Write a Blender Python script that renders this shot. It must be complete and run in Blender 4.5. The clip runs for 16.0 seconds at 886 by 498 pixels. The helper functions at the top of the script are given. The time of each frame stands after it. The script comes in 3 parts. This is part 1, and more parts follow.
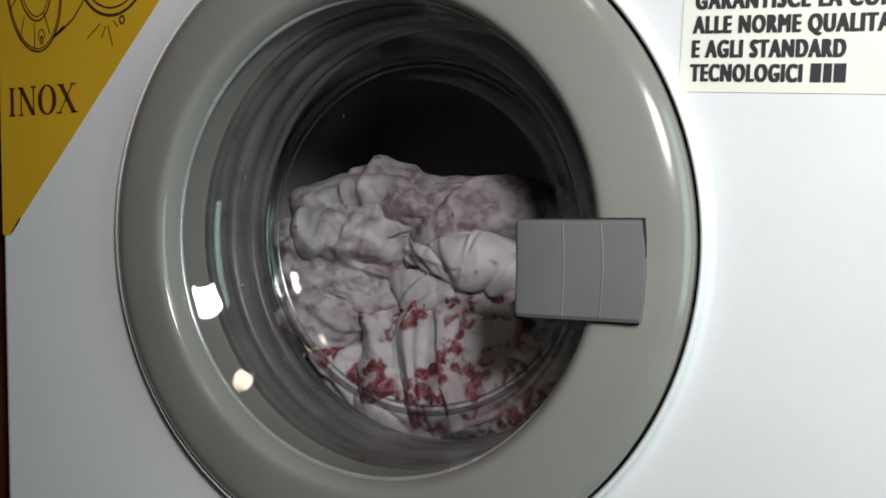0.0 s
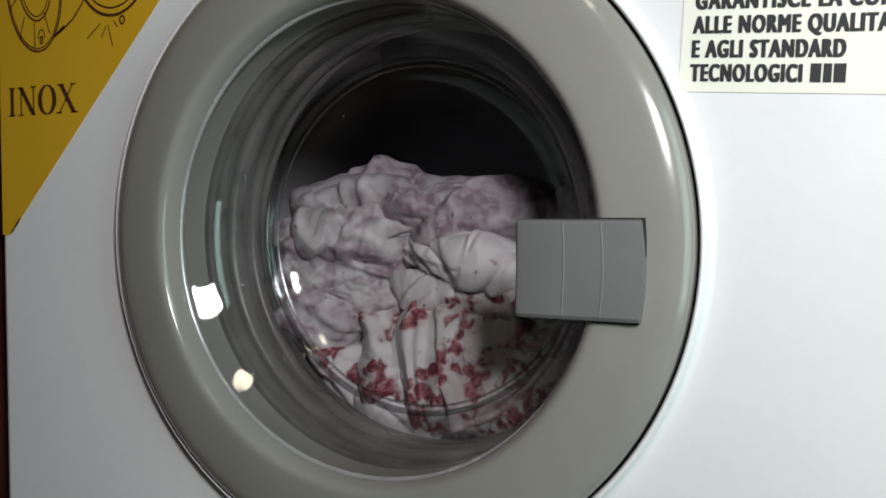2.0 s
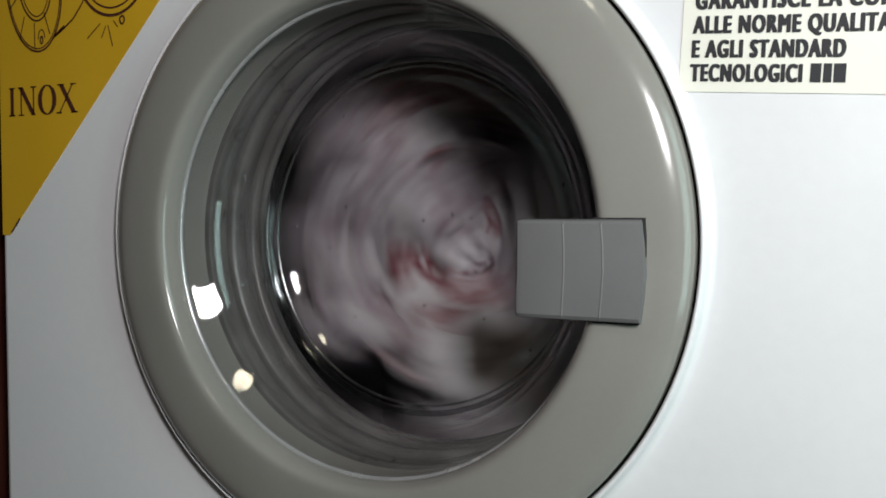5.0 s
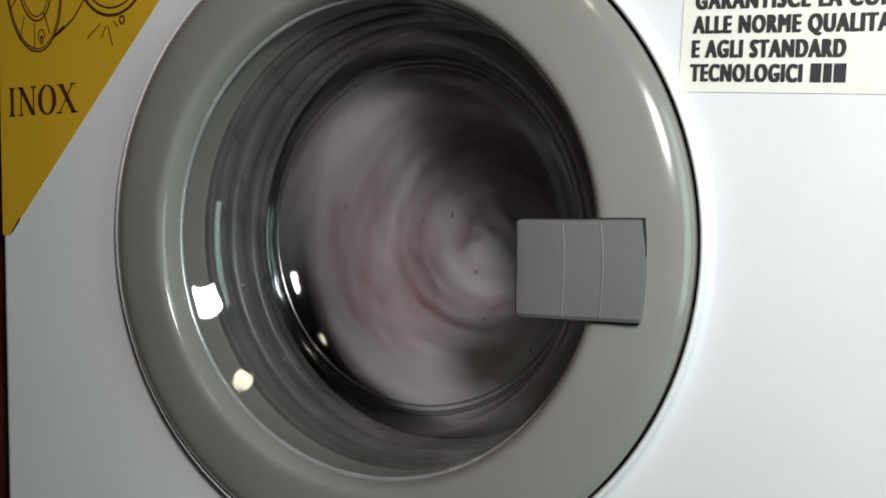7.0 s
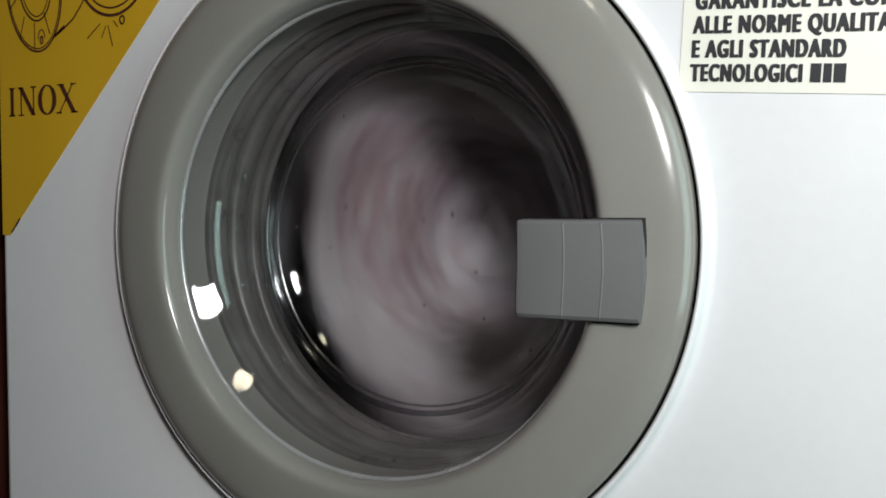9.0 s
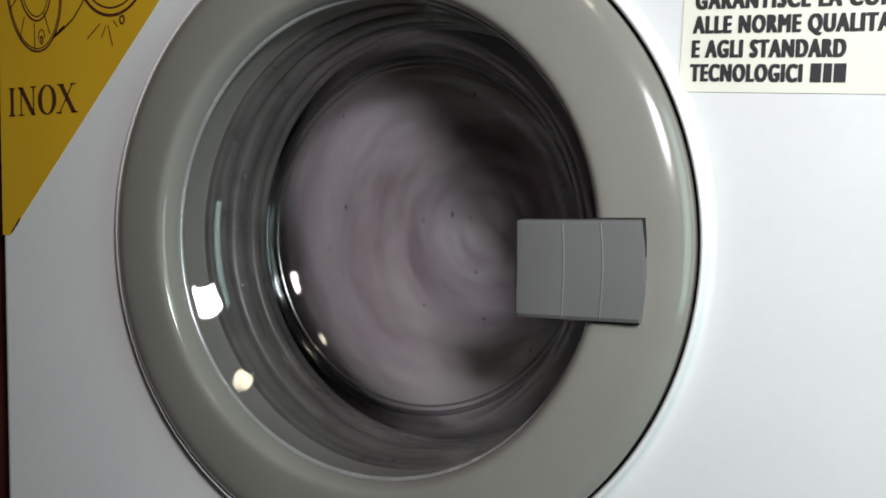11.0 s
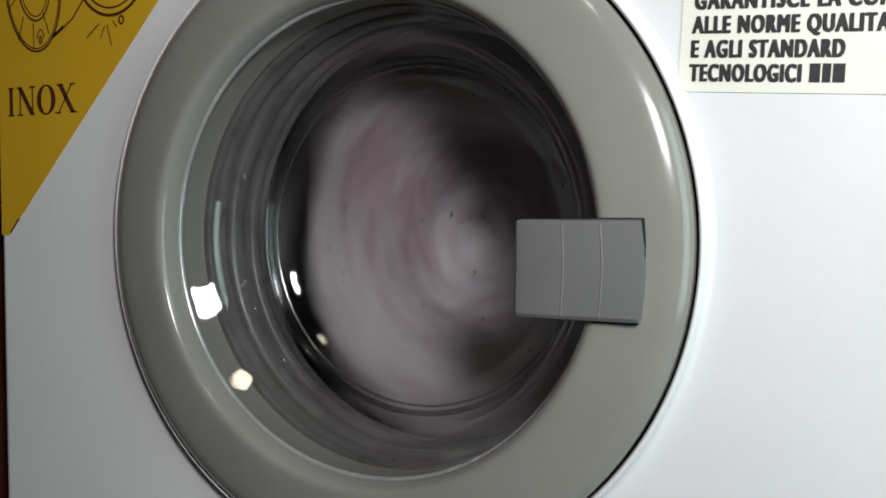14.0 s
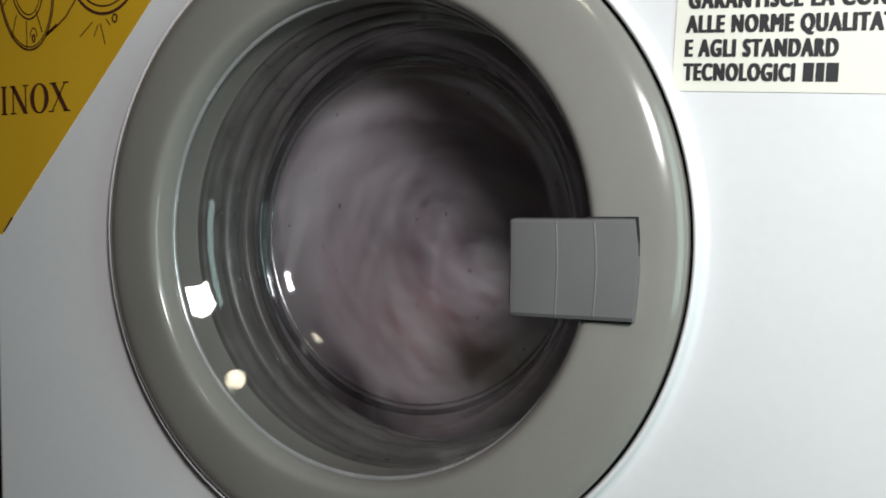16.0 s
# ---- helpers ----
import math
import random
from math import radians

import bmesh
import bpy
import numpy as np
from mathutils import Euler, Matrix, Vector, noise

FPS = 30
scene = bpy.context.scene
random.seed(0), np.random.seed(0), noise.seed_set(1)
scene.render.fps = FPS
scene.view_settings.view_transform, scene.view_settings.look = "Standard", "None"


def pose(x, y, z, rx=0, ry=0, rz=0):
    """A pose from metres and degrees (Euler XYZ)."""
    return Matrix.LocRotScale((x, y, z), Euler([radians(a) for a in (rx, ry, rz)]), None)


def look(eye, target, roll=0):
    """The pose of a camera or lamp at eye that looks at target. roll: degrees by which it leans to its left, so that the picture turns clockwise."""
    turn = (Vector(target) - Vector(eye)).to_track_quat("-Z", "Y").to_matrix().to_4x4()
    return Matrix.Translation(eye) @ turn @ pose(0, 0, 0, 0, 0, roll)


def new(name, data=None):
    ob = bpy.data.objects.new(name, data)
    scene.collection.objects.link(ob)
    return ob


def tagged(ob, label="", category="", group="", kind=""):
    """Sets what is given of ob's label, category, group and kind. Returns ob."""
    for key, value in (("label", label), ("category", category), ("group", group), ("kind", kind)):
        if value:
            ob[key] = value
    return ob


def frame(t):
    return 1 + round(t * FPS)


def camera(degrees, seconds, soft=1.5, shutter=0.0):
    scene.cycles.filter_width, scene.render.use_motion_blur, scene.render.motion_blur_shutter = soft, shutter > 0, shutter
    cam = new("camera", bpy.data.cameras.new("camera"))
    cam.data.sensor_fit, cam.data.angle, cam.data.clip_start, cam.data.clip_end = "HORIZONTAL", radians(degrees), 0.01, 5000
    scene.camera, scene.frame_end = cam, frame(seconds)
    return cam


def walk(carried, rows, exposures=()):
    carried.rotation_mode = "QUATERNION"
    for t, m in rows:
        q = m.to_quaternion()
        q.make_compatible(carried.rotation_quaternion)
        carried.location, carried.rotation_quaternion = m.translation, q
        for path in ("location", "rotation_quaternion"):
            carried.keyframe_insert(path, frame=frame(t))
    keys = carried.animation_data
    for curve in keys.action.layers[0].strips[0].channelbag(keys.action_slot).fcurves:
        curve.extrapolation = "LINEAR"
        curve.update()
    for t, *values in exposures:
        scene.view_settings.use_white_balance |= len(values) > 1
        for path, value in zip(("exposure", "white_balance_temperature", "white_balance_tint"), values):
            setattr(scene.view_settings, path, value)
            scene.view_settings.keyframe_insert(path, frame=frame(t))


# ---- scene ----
# Origin: the middle of the porthole, on the plane of the door ring's rim. x right, y into the machine, z up.
cam = camera(52.26, 16.0, soft=1.7, shutter=1.4)
EYE = Vector((0.2663, -0.4427, 0.0167))


def aim(yaw, pitch, roll=0.08):
    a, b = radians(yaw), radians(pitch)
    way = Vector((-math.sin(a) * math.cos(b), math.cos(a) * math.cos(b), math.sin(b)))
    return look(EYE, EYE + way, roll)


walk(cam, [
    (0.0, aim(25.925, -2.42)), (13.5, aim(25.925, -2.42)), (14.0, aim(25.875, -2.42)),
    (14.5, aim(25.865, -2.425)), (15.0, aim(25.82, -2.435)), (15.5, aim(25.74, -2.46)),
    (16.0, aim(25.52, -2.485)),
])

# ---- light ----
scene.view_settings.exposure = 0.0
world = bpy.data.worlds.new("room_air")
scene.world = world
world.use_nodes = True
world.node_tree.nodes["Background"].inputs[0].default_value = (0.85, 0.8, 1.0, 1)
world.node_tree.nodes["Background"].inputs[1].default_value = 0.02


def area_lamp(name, eye, target, size, watts, colour, size_y=None):
    data = bpy.data.lights.new(name, "AREA")
    data.energy, data.color, data.size = watts, colour, size
    if size_y:
        data.shape, data.size_y = "RECTANGLE", size_y
    ob = new(name, data)
    ob.matrix_world = look(eye, target)
    return ob


# a lamp beside the camera, a warm bulb hung above, and a cool fill added at the right
area_lamp("room_lamp", (0.475, -0.535, 0.262), (0.05, 0.05, -0.03), 0.115, 4.45, (0.985, 0.965, 0.98), 0.13)
area_lamp("warm_hanging_lamp", (0.41, -0.79, 0.94), (0, 0, 0), 0.11, 0.85, (1.0, 0.91, 0.68))
# Added fill with no window behind it; cools the right of the panel.
area_lamp("cool_side_fill", (1.10, -0.44, 0.14), (0.10, -0.02, 0.08), 0.44, 5.4, (0.68, 1.0, 0.95), 1.0)


# ---- materials ----
def mat(name):
    m = bpy.data.materials.new(name)
    m.use_nodes = True
    nt = m.node_tree
    return m, nt, nt.nodes["Principled BSDF"]


def node(nt, kind, **values):
    n = nt.nodes.new(kind)
    for k, v in values.items():
        n.inputs[k.replace("_", " ")].default_value = v
    return n


def coords(nt, scale=(1, 1, 1)):
    tc = nt.nodes.new("ShaderNodeTexCoord")
    mp = nt.nodes.new("ShaderNodeMapping")
    mp.inputs["Scale"].default_value = scale
    nt.links.new(tc.outputs["Object"], mp.inputs["Vector"])
    return mp.outputs["Vector"]


def noise_tex(nt, vec, scale, detail=4.0, rough=0.55):
    n = node(nt, "ShaderNodeTexNoise", Scale=scale, Detail=detail, Roughness=rough)
    nt.links.new(vec, n.inputs["Vector"])
    return n.outputs["Fac"]


def ramp(nt, fac, stops):
    r = nt.nodes.new("ShaderNodeValToRGB")
    els = r.color_ramp.elements
    while len(els) < len(stops):
        els.new(0.5)
    for e, (p, c) in zip(els, stops):
        e.position, e.color = p, (*c, 1) if len(c) == 3 else c
    nt.links.new(fac, r.inputs["Fac"])
    return r.outputs["Color"]


def bump(nt, bsdf, fac, strength, distance):
    b = node(nt, "ShaderNodeBump", Strength=strength, Distance=distance)
    nt.links.new(fac, b.inputs["Height"])
    nt.links.new(b.outputs["Normal"], bsdf.inputs["Normal"])


def worn(name, dark, light, rough, scale, relief=0.05, metallic=0.0, distance=0.0004, coat=0.0):
    """A surface with broad blotches, fine grain and uneven gloss."""
    m, nt, b = mat(name)
    v = coords(nt)
    broad = noise_tex(nt, v, scale)
    fine = noise_tex(nt, v, scale * 22, 3)
    mix = node(nt, "ShaderNodeMath")
    mix.operation = "MULTIPLY_ADD"
    nt.links.new(fine, mix.inputs[0])
    mix.inputs[1].default_value = 0.35
    nt.links.new(broad, mix.inputs[2])
    nt.links.new(ramp(nt, mix.outputs[0], [(0.35, dark), (0.95, light)]), b.inputs["Base Color"])
    lo, hi = rough
    nt.links.new(ramp(nt, broad, [(0.3, (lo,) * 3), (0.7, (hi,) * 3)]), b.inputs["Roughness"])
    b.inputs["Metallic"].default_value = metallic
    b.inputs["Coat Weight"].default_value = coat
    bump(nt, b, fine, relief, distance)
    return m


ENAMEL = worn("white_enamel", (0.74, 0.74, 0.76), (0.82, 0.82, 0.83), (0.16, 0.24), 6, 0.03)
RING_PLASTIC = worn("beige_grey_plastic", (0.238, 0.230, 0.208), (0.268, 0.260, 0.236), (0.13, 0.20), 14, 0.03)
FRAME_PLASTIC = worn("olive_grey_plastic", (0.17, 0.168, 0.15), (0.21, 0.205, 0.185), (0.4, 0.5), 18, 0.05)
HANDLE_PLASTIC = worn("grey_plastic", (0.150, 0.148, 0.150), (0.170, 0.168, 0.170), (0.42, 0.52), 20, 0.05)
RUBBER = worn("grey_rubber", (0.075, 0.073, 0.068), (0.155, 0.152, 0.143), (0.26, 0.46), 40, 0.3)
# Black for the door gap, handle gap and drum holes: their shade as colour.
BLACK = worn("gap_shade_black", (0.008, 0.008, 0.009), (0.016, 0.016, 0.017), (0.6, 0.8), 30, 0.1)
# Base far below real steel: the drum's unlit depth is put into the colour.
STEEL = worn("dimmed_stainless_steel", (0.10, 0.096, 0.096), (0.14, 0.135, 0.135), (0.07, 0.12), 20, 0.03, 1.0)
CHROME = worn("bright_metal", (0.42, 0.42, 0.42), (0.60, 0.60, 0.60), (0.18, 0.30), 30, 0.02, 0.5)
YELLOW = worn("yellow_film", (0.60, 0.345, 0.016), (0.68, 0.39, 0.020), (0.38, 0.5), 12, 0.02)
BROWN_INK = worn("brown_ink", (0.050, 0.010, 0.005), (0.070, 0.016, 0.008), (0.6, 0.7), 60, 0.0)
CREAM = worn("cream_film", (0.81, 0.80, 0.70), (0.84, 0.84, 0.75), (0.3, 0.4), 15, 0.02)
BLACK_INK = worn("black_ink", (0.012, 0.012, 0.015), (0.020, 0.020, 0.024), (0.6, 0.7), 60, 0.0)
DARK_WOOD = worn("dark_red_wood", (0.030, 0.007, 0.005), (0.065, 0.016, 0.010), (0.4, 0.55), 9, 0.15)
# Unseen room surfaces, toned to set how much light bounces back.
PLASTER = worn("wall_plaster", (0.22, 0.17, 0.19), (0.27, 0.21, 0.235), (0.7, 0.85), 3, 0.2)
DARKENED_WALL = worn("darkened_wall", (0.050, 0.040, 0.044), (0.070, 0.056, 0.060), (0.6, 0.8), 3, 0.2)
TILE = worn("floor_tile", (0.09, 0.065, 0.052), (0.14, 0.105, 0.085), (0.3, 0.5), 4, 0.1)


def glass(name, tint, rough, least):
    m, nt, b = mat(name)
    nt.nodes.remove(b)
    clear = node(nt, "ShaderNodeBsdfTransparent", Color=(*tint, 1))
    gloss = node(nt, "ShaderNodeBsdfGlossy", Roughness=rough)
    edge = node(nt, "ShaderNodeLayerWeight", Blend=0.5)
    power = node(nt, "ShaderNodeMath")
    power.operation = "POWER"
    nt.links.new(edge.outputs["Facing"], power.inputs[0])
    power.inputs[1].default_value = 5.0
    fres = node(nt, "ShaderNodeMath")
    fres.operation = "MULTIPLY_ADD"
    nt.links.new(power.outputs[0], fres.inputs[0])
    fres.inputs[1].default_value, fres.inputs[2].default_value = 0.9, least
    mix = nt.nodes.new("ShaderNodeMixShader")
    nt.links.new(fres.outputs[0], mix.inputs[0])
    nt.links.new(clear.outputs[0], mix.inputs[1])
    nt.links.new(gloss.outputs[0], mix.inputs[2])
    nt.links.new(mix.outputs[0], nt.nodes["Material Output"].inputs["Surface"])
    return m


GLASS = glass("clear_glass", (0.965, 0.96, 0.965), 0.025, 0.036)
GLASS_EDGE = glass("moulded_glass_edge", (0.80, 0.81, 0.81), 0.22, 0.22)
# Tinted down so the bead draws the bowl's dark rim.
GLASS_BEAD = glass("tinted_glass_bead", (0.68, 0.68, 0.69), 0.10, 0.10)


def cotton(name, ground, print_pale, print_deep, amount, scale, soft=0.05, leafy=1.0):
    """Wet white cotton with a printed pattern of blossoms in clusters; a fine weave, damp patches and creases.
    leafy: how far the print breaks up into petals and leaves."""
    m, nt, b = mat(name)
    v = coords(nt)
    wob = node(nt, "ShaderNodeTexNoise", Scale=55.0, Detail=4.0)
    nt.links.new(v, wob.inputs["Vector"])
    add = node(nt, "ShaderNodeVectorMath")
    add.operation = "MULTIPLY_ADD"
    nt.links.new(wob.outputs["Color"], add.inputs[0])
    add.inputs[1].default_value = (0.020, 0.020, 0.020)
    nt.links.new(v, add.inputs[2])
    warped = add.outputs[0]
    clump = noise_tex(nt, warped, 21, 3.5, 0.6)
    petal = node(nt, "ShaderNodeTexVoronoi", Scale=scale)
    nt.links.new(warped, petal.inputs["Vector"])
    inner = noise_tex(nt, warped, scale * 2.2, 3.0, 0.6)
    where = ramp(nt, clump, [(amount, (0, 0, 0)), (amount + soft, (1, 1, 1))])
    least = (1 - leafy,) * 3
    blot = ramp(nt, petal.outputs["Distance"], [(0.56 - soft, (1, 1, 1)), (0.62 + soft, least)])
    mask = node(nt, "ShaderNodeMath")
    mask.operation = "MULTIPLY"
    nt.links.new(where, mask.inputs[0])
    nt.links.new(blot, mask.inputs[1])
    tone = ramp(nt, inner, [(0.40, print_pale), (0.56, print_deep)])
    base = ramp(nt, noise_tex(nt, v, 30, 5, 0.65), [(0.32, tuple(c * 0.80 for c in ground)), (0.62, ground)])
    mix = node(nt, "ShaderNodeMix")
    mix.data_type = "RGBA"
    nt.links.new(mask.outputs[0], mix.inputs[0])
    nt.links.new(base, mix.inputs[6])
    nt.links.new(tone, mix.inputs[7])
    nt.links.new(mix.outputs[2], b.inputs["Base Color"])
    b.inputs["Roughness"].default_value = 0.62
    bump(nt, b, noise_tex(nt, warped, 70, 7, 0.66), 0.6, 0.0032)
    return m


RED_PRINT = cotton("cotton_red_blossom", (0.66, 0.645, 0.65), (0.36, 0.14, 0.16), (0.14, 0.026, 0.038), 0.485, 105, 0.05, 0.75)
PALE_PRINT = cotton("cotton_reverse", (0.63, 0.615, 0.625), (0.40, 0.345, 0.37), (0.24, 0.18, 0.21), 0.395, 80, 0.14, 0.5)
DOTS = cotton("cotton_sparse_blossom", (0.69, 0.675, 0.685), (0.42, 0.17, 0.19), (0.24, 0.06, 0.08), 0.585, 90)


# ---- mesh helpers ----
def part(name, bm, material, parent=None, label="", smooth=True, crease=38):
    me = bpy.data.meshes.new(name)
    bm.normal_update()
    bm.to_mesh(me)
    bm.free()
    me.materials.append(material)
    if smooth:
        me.shade_smooth()
        me.set_sharp_from_angle(angle=radians(crease))
    ob = new(name, me)
    ob.parent = parent
    return tagged(ob, label)


def lathe(profile, closed=False, steps=224, cap=False):
    """Turns a profile of (radius, depth) about the y axis."""
    bm = bmesh.new()
    rings = []
    for r, y in profile:
        rings.append([bm.verts.new((r * math.cos(a), y, r * math.sin(a)))
                      for a in (2 * math.pi * i / steps for i in range(steps))])
    pairs = list(zip(rings, rings[1:])) + ([(rings[-1], rings[0])] if closed else [])
    for a, b in pairs:
        for i in range(steps):
            j = (i + 1) % steps
            bm.faces.new((a[i], a[j], b[j], b[i]))
    if cap:
        bm.faces.new(rings[-1])
    bmesh.ops.recalc_face_normals(bm, faces=bm.faces)
    return bm


def rounded(points, times=2):
    """Cuts the corners of an open profile, to round it."""
    for _ in range(times):
        out = [points[0]]
        for a, b in zip(points, points[1:]):
            out.append(tuple(0.75 * p + 0.25 * q for p, q in zip(a, b)))
            out.append(tuple(0.25 * p + 0.75 * q for p, q in zip(a, b)))
        points = out + [points[-1]]
    return points


def box(x0, y0, z0, x1, y1, z1, bevel=0.0, segments=3):
    bm = bmesh.new()
    bmesh.ops.create_cube(bm, size=1)
    bmesh.ops.scale(bm, vec=(x1 - x0, y1 - y0, z1 - z0), verts=bm.verts)
    bmesh.ops.translate(bm, vec=((x0 + x1) / 2, (y0 + y1) / 2, (z0 + z1) / 2), verts=bm.verts)
    if bevel:
        bmesh.ops.bevel(bm, geom=bm.edges[:], offset=bevel, segments=segments, affect="EDGES", profile=0.5)
    return bm


def plate(points, y, depth):
    """A flat plate of outline points (x, z), its front at y."""
    bm = bmesh.new()
    front = bm.faces.new([bm.verts.new((x, y, z)) for x, z in points])
    back = bmesh.ops.extrude_face_region(bm, geom=[front])["geom"]
    bmesh.ops.translate(bm, vec=(0, depth, 0), verts=[g for g in back if isinstance(g, bmesh.types.BMVert)])
    bmesh.ops.recalc_face_normals(bm, faces=bm.faces)
    return bm


# ---- room ----
FLOOR, TOP = -0.46, 0.39
PANEL = 0.008
LEFT, RIGHT = -0.311, 0.289


def setting(name, bm, material, label):
    return tagged(part(name, bm, material, None, label, False), "", "", "", "structure")


# Room shell added out of view; front and west walls darkened against reflections.
setting("floor", box(-1.6, -2.6, FLOOR - 0.1, 1.9, 0.9, FLOOR), TILE, "brown stone tile floor")
setting("ceiling", box(-1.6, -2.6, 2.0, 1.9, 0.9, 2.1), PLASTER, "plain pale ceiling")
setting("wall_back", box(-1.6, 0.9, FLOOR, 1.9, 1.0, 2.0), PLASTER, "plain plaster wall behind the machine")
setting("wall_front", box(-1.6, -2.7, FLOOR, 1.9, -2.6, 2.0), DARKENED_WALL, "unseen wall, darkened to keep reflections off the glass and ring")
setting("wall_west", box(-1.7, -2.6, FLOOR, -1.6, 0.9, 2.0), DARKENED_WALL, "unseen wall, darkened to keep reflections off the glass and ring")
setting("wall_east", box(1.9, -2.6, FLOOR, 2.0, 0.9, 2.0), PLASTER, "plain plaster wall")

cabinet = tagged(new("cabinet"), "dark red-brown wooden cabinet beside the washing machine", "cabinet")
cabinet.location = (-0.64, 0.04, FLOOR)
part("body", box(-0.3, 0.0, 0.0, 0.30, 0.5, 0.84, 0.004), DARK_WOOD, cabinet)
part("door", box(-0.295, -0.022, 0.06, 0.298, -0.002, 0.83, 0.003), DARK_WOOD, cabinet)

# ---- washing machine ----
machine = tagged(new("washing_machine"),
                 "white enamelled front-loading washing machine with a grey porthole door", "washing machine")
machine.location = (0, 0, FLOOR)
SHIFT = Matrix.Translation((0, 0, -FLOOR))


def fitted(name, bm, material, parent=None, label="", smooth=True, crease=38):
    """A part of the machine, drawn in the porthole's space."""
    ob = part(name, bm, material, parent or machine, label, smooth, crease)
    if parent is None:
        ob.matrix_local = SHIFT
    return ob


def front_panel():
    """Sheet with a round opening whose edge is rolled outwards into a bead."""
    bm = bmesh.new()
    steps = 192
    prof = [(0.1874, 0.030), (0.1874, 0.006), (0.1876, 0.0020), (0.1883, 0.0002), (0.1892, -0.0004), (0.1901, 0.0002),
            (0.1909, 0.0026), (0.1916, 0.0054), (0.1924, 0.0072), (0.1945, PANEL), (0.1960, PANEL)]
    rings = [[bm.verts.new((r * math.cos(a), y, r * math.sin(a)))
              for a in (2 * math.pi * (i + 0.5) / steps for i in range(steps))] for r, y in rounded(prof, 1)]
    square = []
    for i in range(steps):
        a = 2 * math.pi * (i + 0.5) / steps
        c, s = math.cos(a), math.sin(a)
        k = min(((RIGHT - 0.006) if c > 0 else (LEFT + 0.006)) / c,
                ((TOP - 0.13) if s > 0 else (FLOOR + 0.09)) / s)
        square.append(bm.verts.new((k * c, PANEL, k * s)))
    rings.append(square)
    for a, b in zip(rings, rings[1:]):
        for i in range(steps):
            j = (i + 1) % steps
            bm.faces.new((a[i], a[j], b[j], b[i]))
    # folded edges back to the carcass
    x0, x1, z0, z1 = LEFT + 0.006, RIGHT - 0.006, FLOOR + 0.09, TOP - 0.13
    for (ax, az), (bx, bz) in (((x0, z0), (x0, z1)), ((x0, z1), (x1, z1)), ((x1, z1), (x1, z0)), ((x1, z0), (x0, z0))):
        nx, nz = (-1, 0) if ax == bx == x0 else (1, 0) if ax == bx else (0, 1) if az == z1 else (0, -1)
        path = [(0, PANEL)] + [(0.006 * math.sin(t), PANEL + 0.006 * (1 - math.cos(t)))
                               for t in (math.pi / 2 * k / 5 for k in range(1, 6))] + [(0.006, 0.030)]
        rows = [[bm.verts.new((x + nx * o, y, z + nz * o)) for x, z in ((ax, az), (bx, bz))] for o, y in path]
        for p, q in zip(rows, rows[1:]):
            bm.faces.new((p[0], p[1], q[1], q[0]))
    bmesh.ops.remove_doubles(bm, verts=bm.verts, dist=1e-6)
    bmesh.ops.recalc_face_normals(bm, faces=bm.faces)
    if sum(f.normal.y for f in bm.faces if abs(f.normal.y) > 0.9) > 0:
        bmesh.ops.reverse_faces(bm, faces=bm.faces)
    return bm


fitted("front_panel", front_panel(), ENAMEL)
fitted("side_panel", box(LEFT, 0.030, FLOOR + 0.01, LEFT + 0.002, 0.56, TOP - 0.03), ENAMEL)
fitted("side_panel", box(RIGHT - 0.002, 0.030, FLOOR + 0.01, RIGHT, 0.56, TOP - 0.03), ENAMEL)
fitted("back_panel", box(LEFT, 0.56, FLOOR + 0.01, RIGHT, 0.563, TOP - 0.03), ENAMEL)
fitted("worktop", box(LEFT - 0.003, 0.0, TOP - 0.03, RIGHT + 0.003, 0.57, TOP, 0.004), ENAMEL)
fitted("control_panel", box(LEFT, 0.002, TOP - 0.127, RIGHT, 0.03, TOP - 0.031, 0.004), ENAMEL)
fitted("plinth", box(LEFT, 0.012, FLOOR, RIGHT, 0.03, FLOOR + 0.087, 0.003), ENAMEL)
# Black ring behind the door gap, so its depth reads dark.
fitted("recess", lathe([(0.1900, 0.0225), (0.187, 0.024), (0.186, 0.025), (0.150, 0.026)]), BLACK, None, "black gap round the door")

# door
DOME_R, DOME_Y = 0.0757, 0.0795
DOOR_RING = [(0.170, 0.020), (0.1835, 0.018), (0.1862, 0.012), (0.1862, -0.0004), (0.1856, -0.0022), (0.1825, -0.0050), (0.1790, -0.0068),
             (0.1750, -0.0081), (0.1690, -0.0091), (0.162, -0.0099), (0.154, -0.0107), (0.1470, -0.0111), (0.1435, -0.0109), (0.1415, -0.0098),
             (0.1398, -0.0074), (0.1386, -0.0035), (0.1381, -0.0005), (0.1383, 0.004), (0.1405, 0.0065)]
door = fitted("door", lathe(rounded(DOOR_RING, 2)), RING_PLASTIC, None, "beige-grey plastic porthole door ring")
fitted("trim_ring", lathe(rounded([(0.1400, 0.0035), (0.1376, 0.0028), (0.1366, 0.0042), (0.1370, 0.0062), (0.1398, 0.0068)], 2)),
       CHROME, door, "thin bright trim round the glass")
fitted("inner_frame", lathe(rounded([(0.1395, 0.007), (0.1412, 0.010), (0.1405, 0.018), (0.1393, 0.0265), (0.1385, 0.0285), (0.1500, 0.0288)], 1)),
       FRAME_PLASTIC, door, "olive-grey inner frame")
bowl = [(0.1385, 0.0060), (0.1366, 0.0072), (0.1345, 0.0095), (0.1305, 0.0135), (0.1265, 0.0175), (0.1228, 0.0215), (0.1203, 0.026), (0.1185, 0.034), (0.1170, 0.046), (0.1150, 0.059),
        (0.1125, 0.0630), (0.1085, 0.0655)]
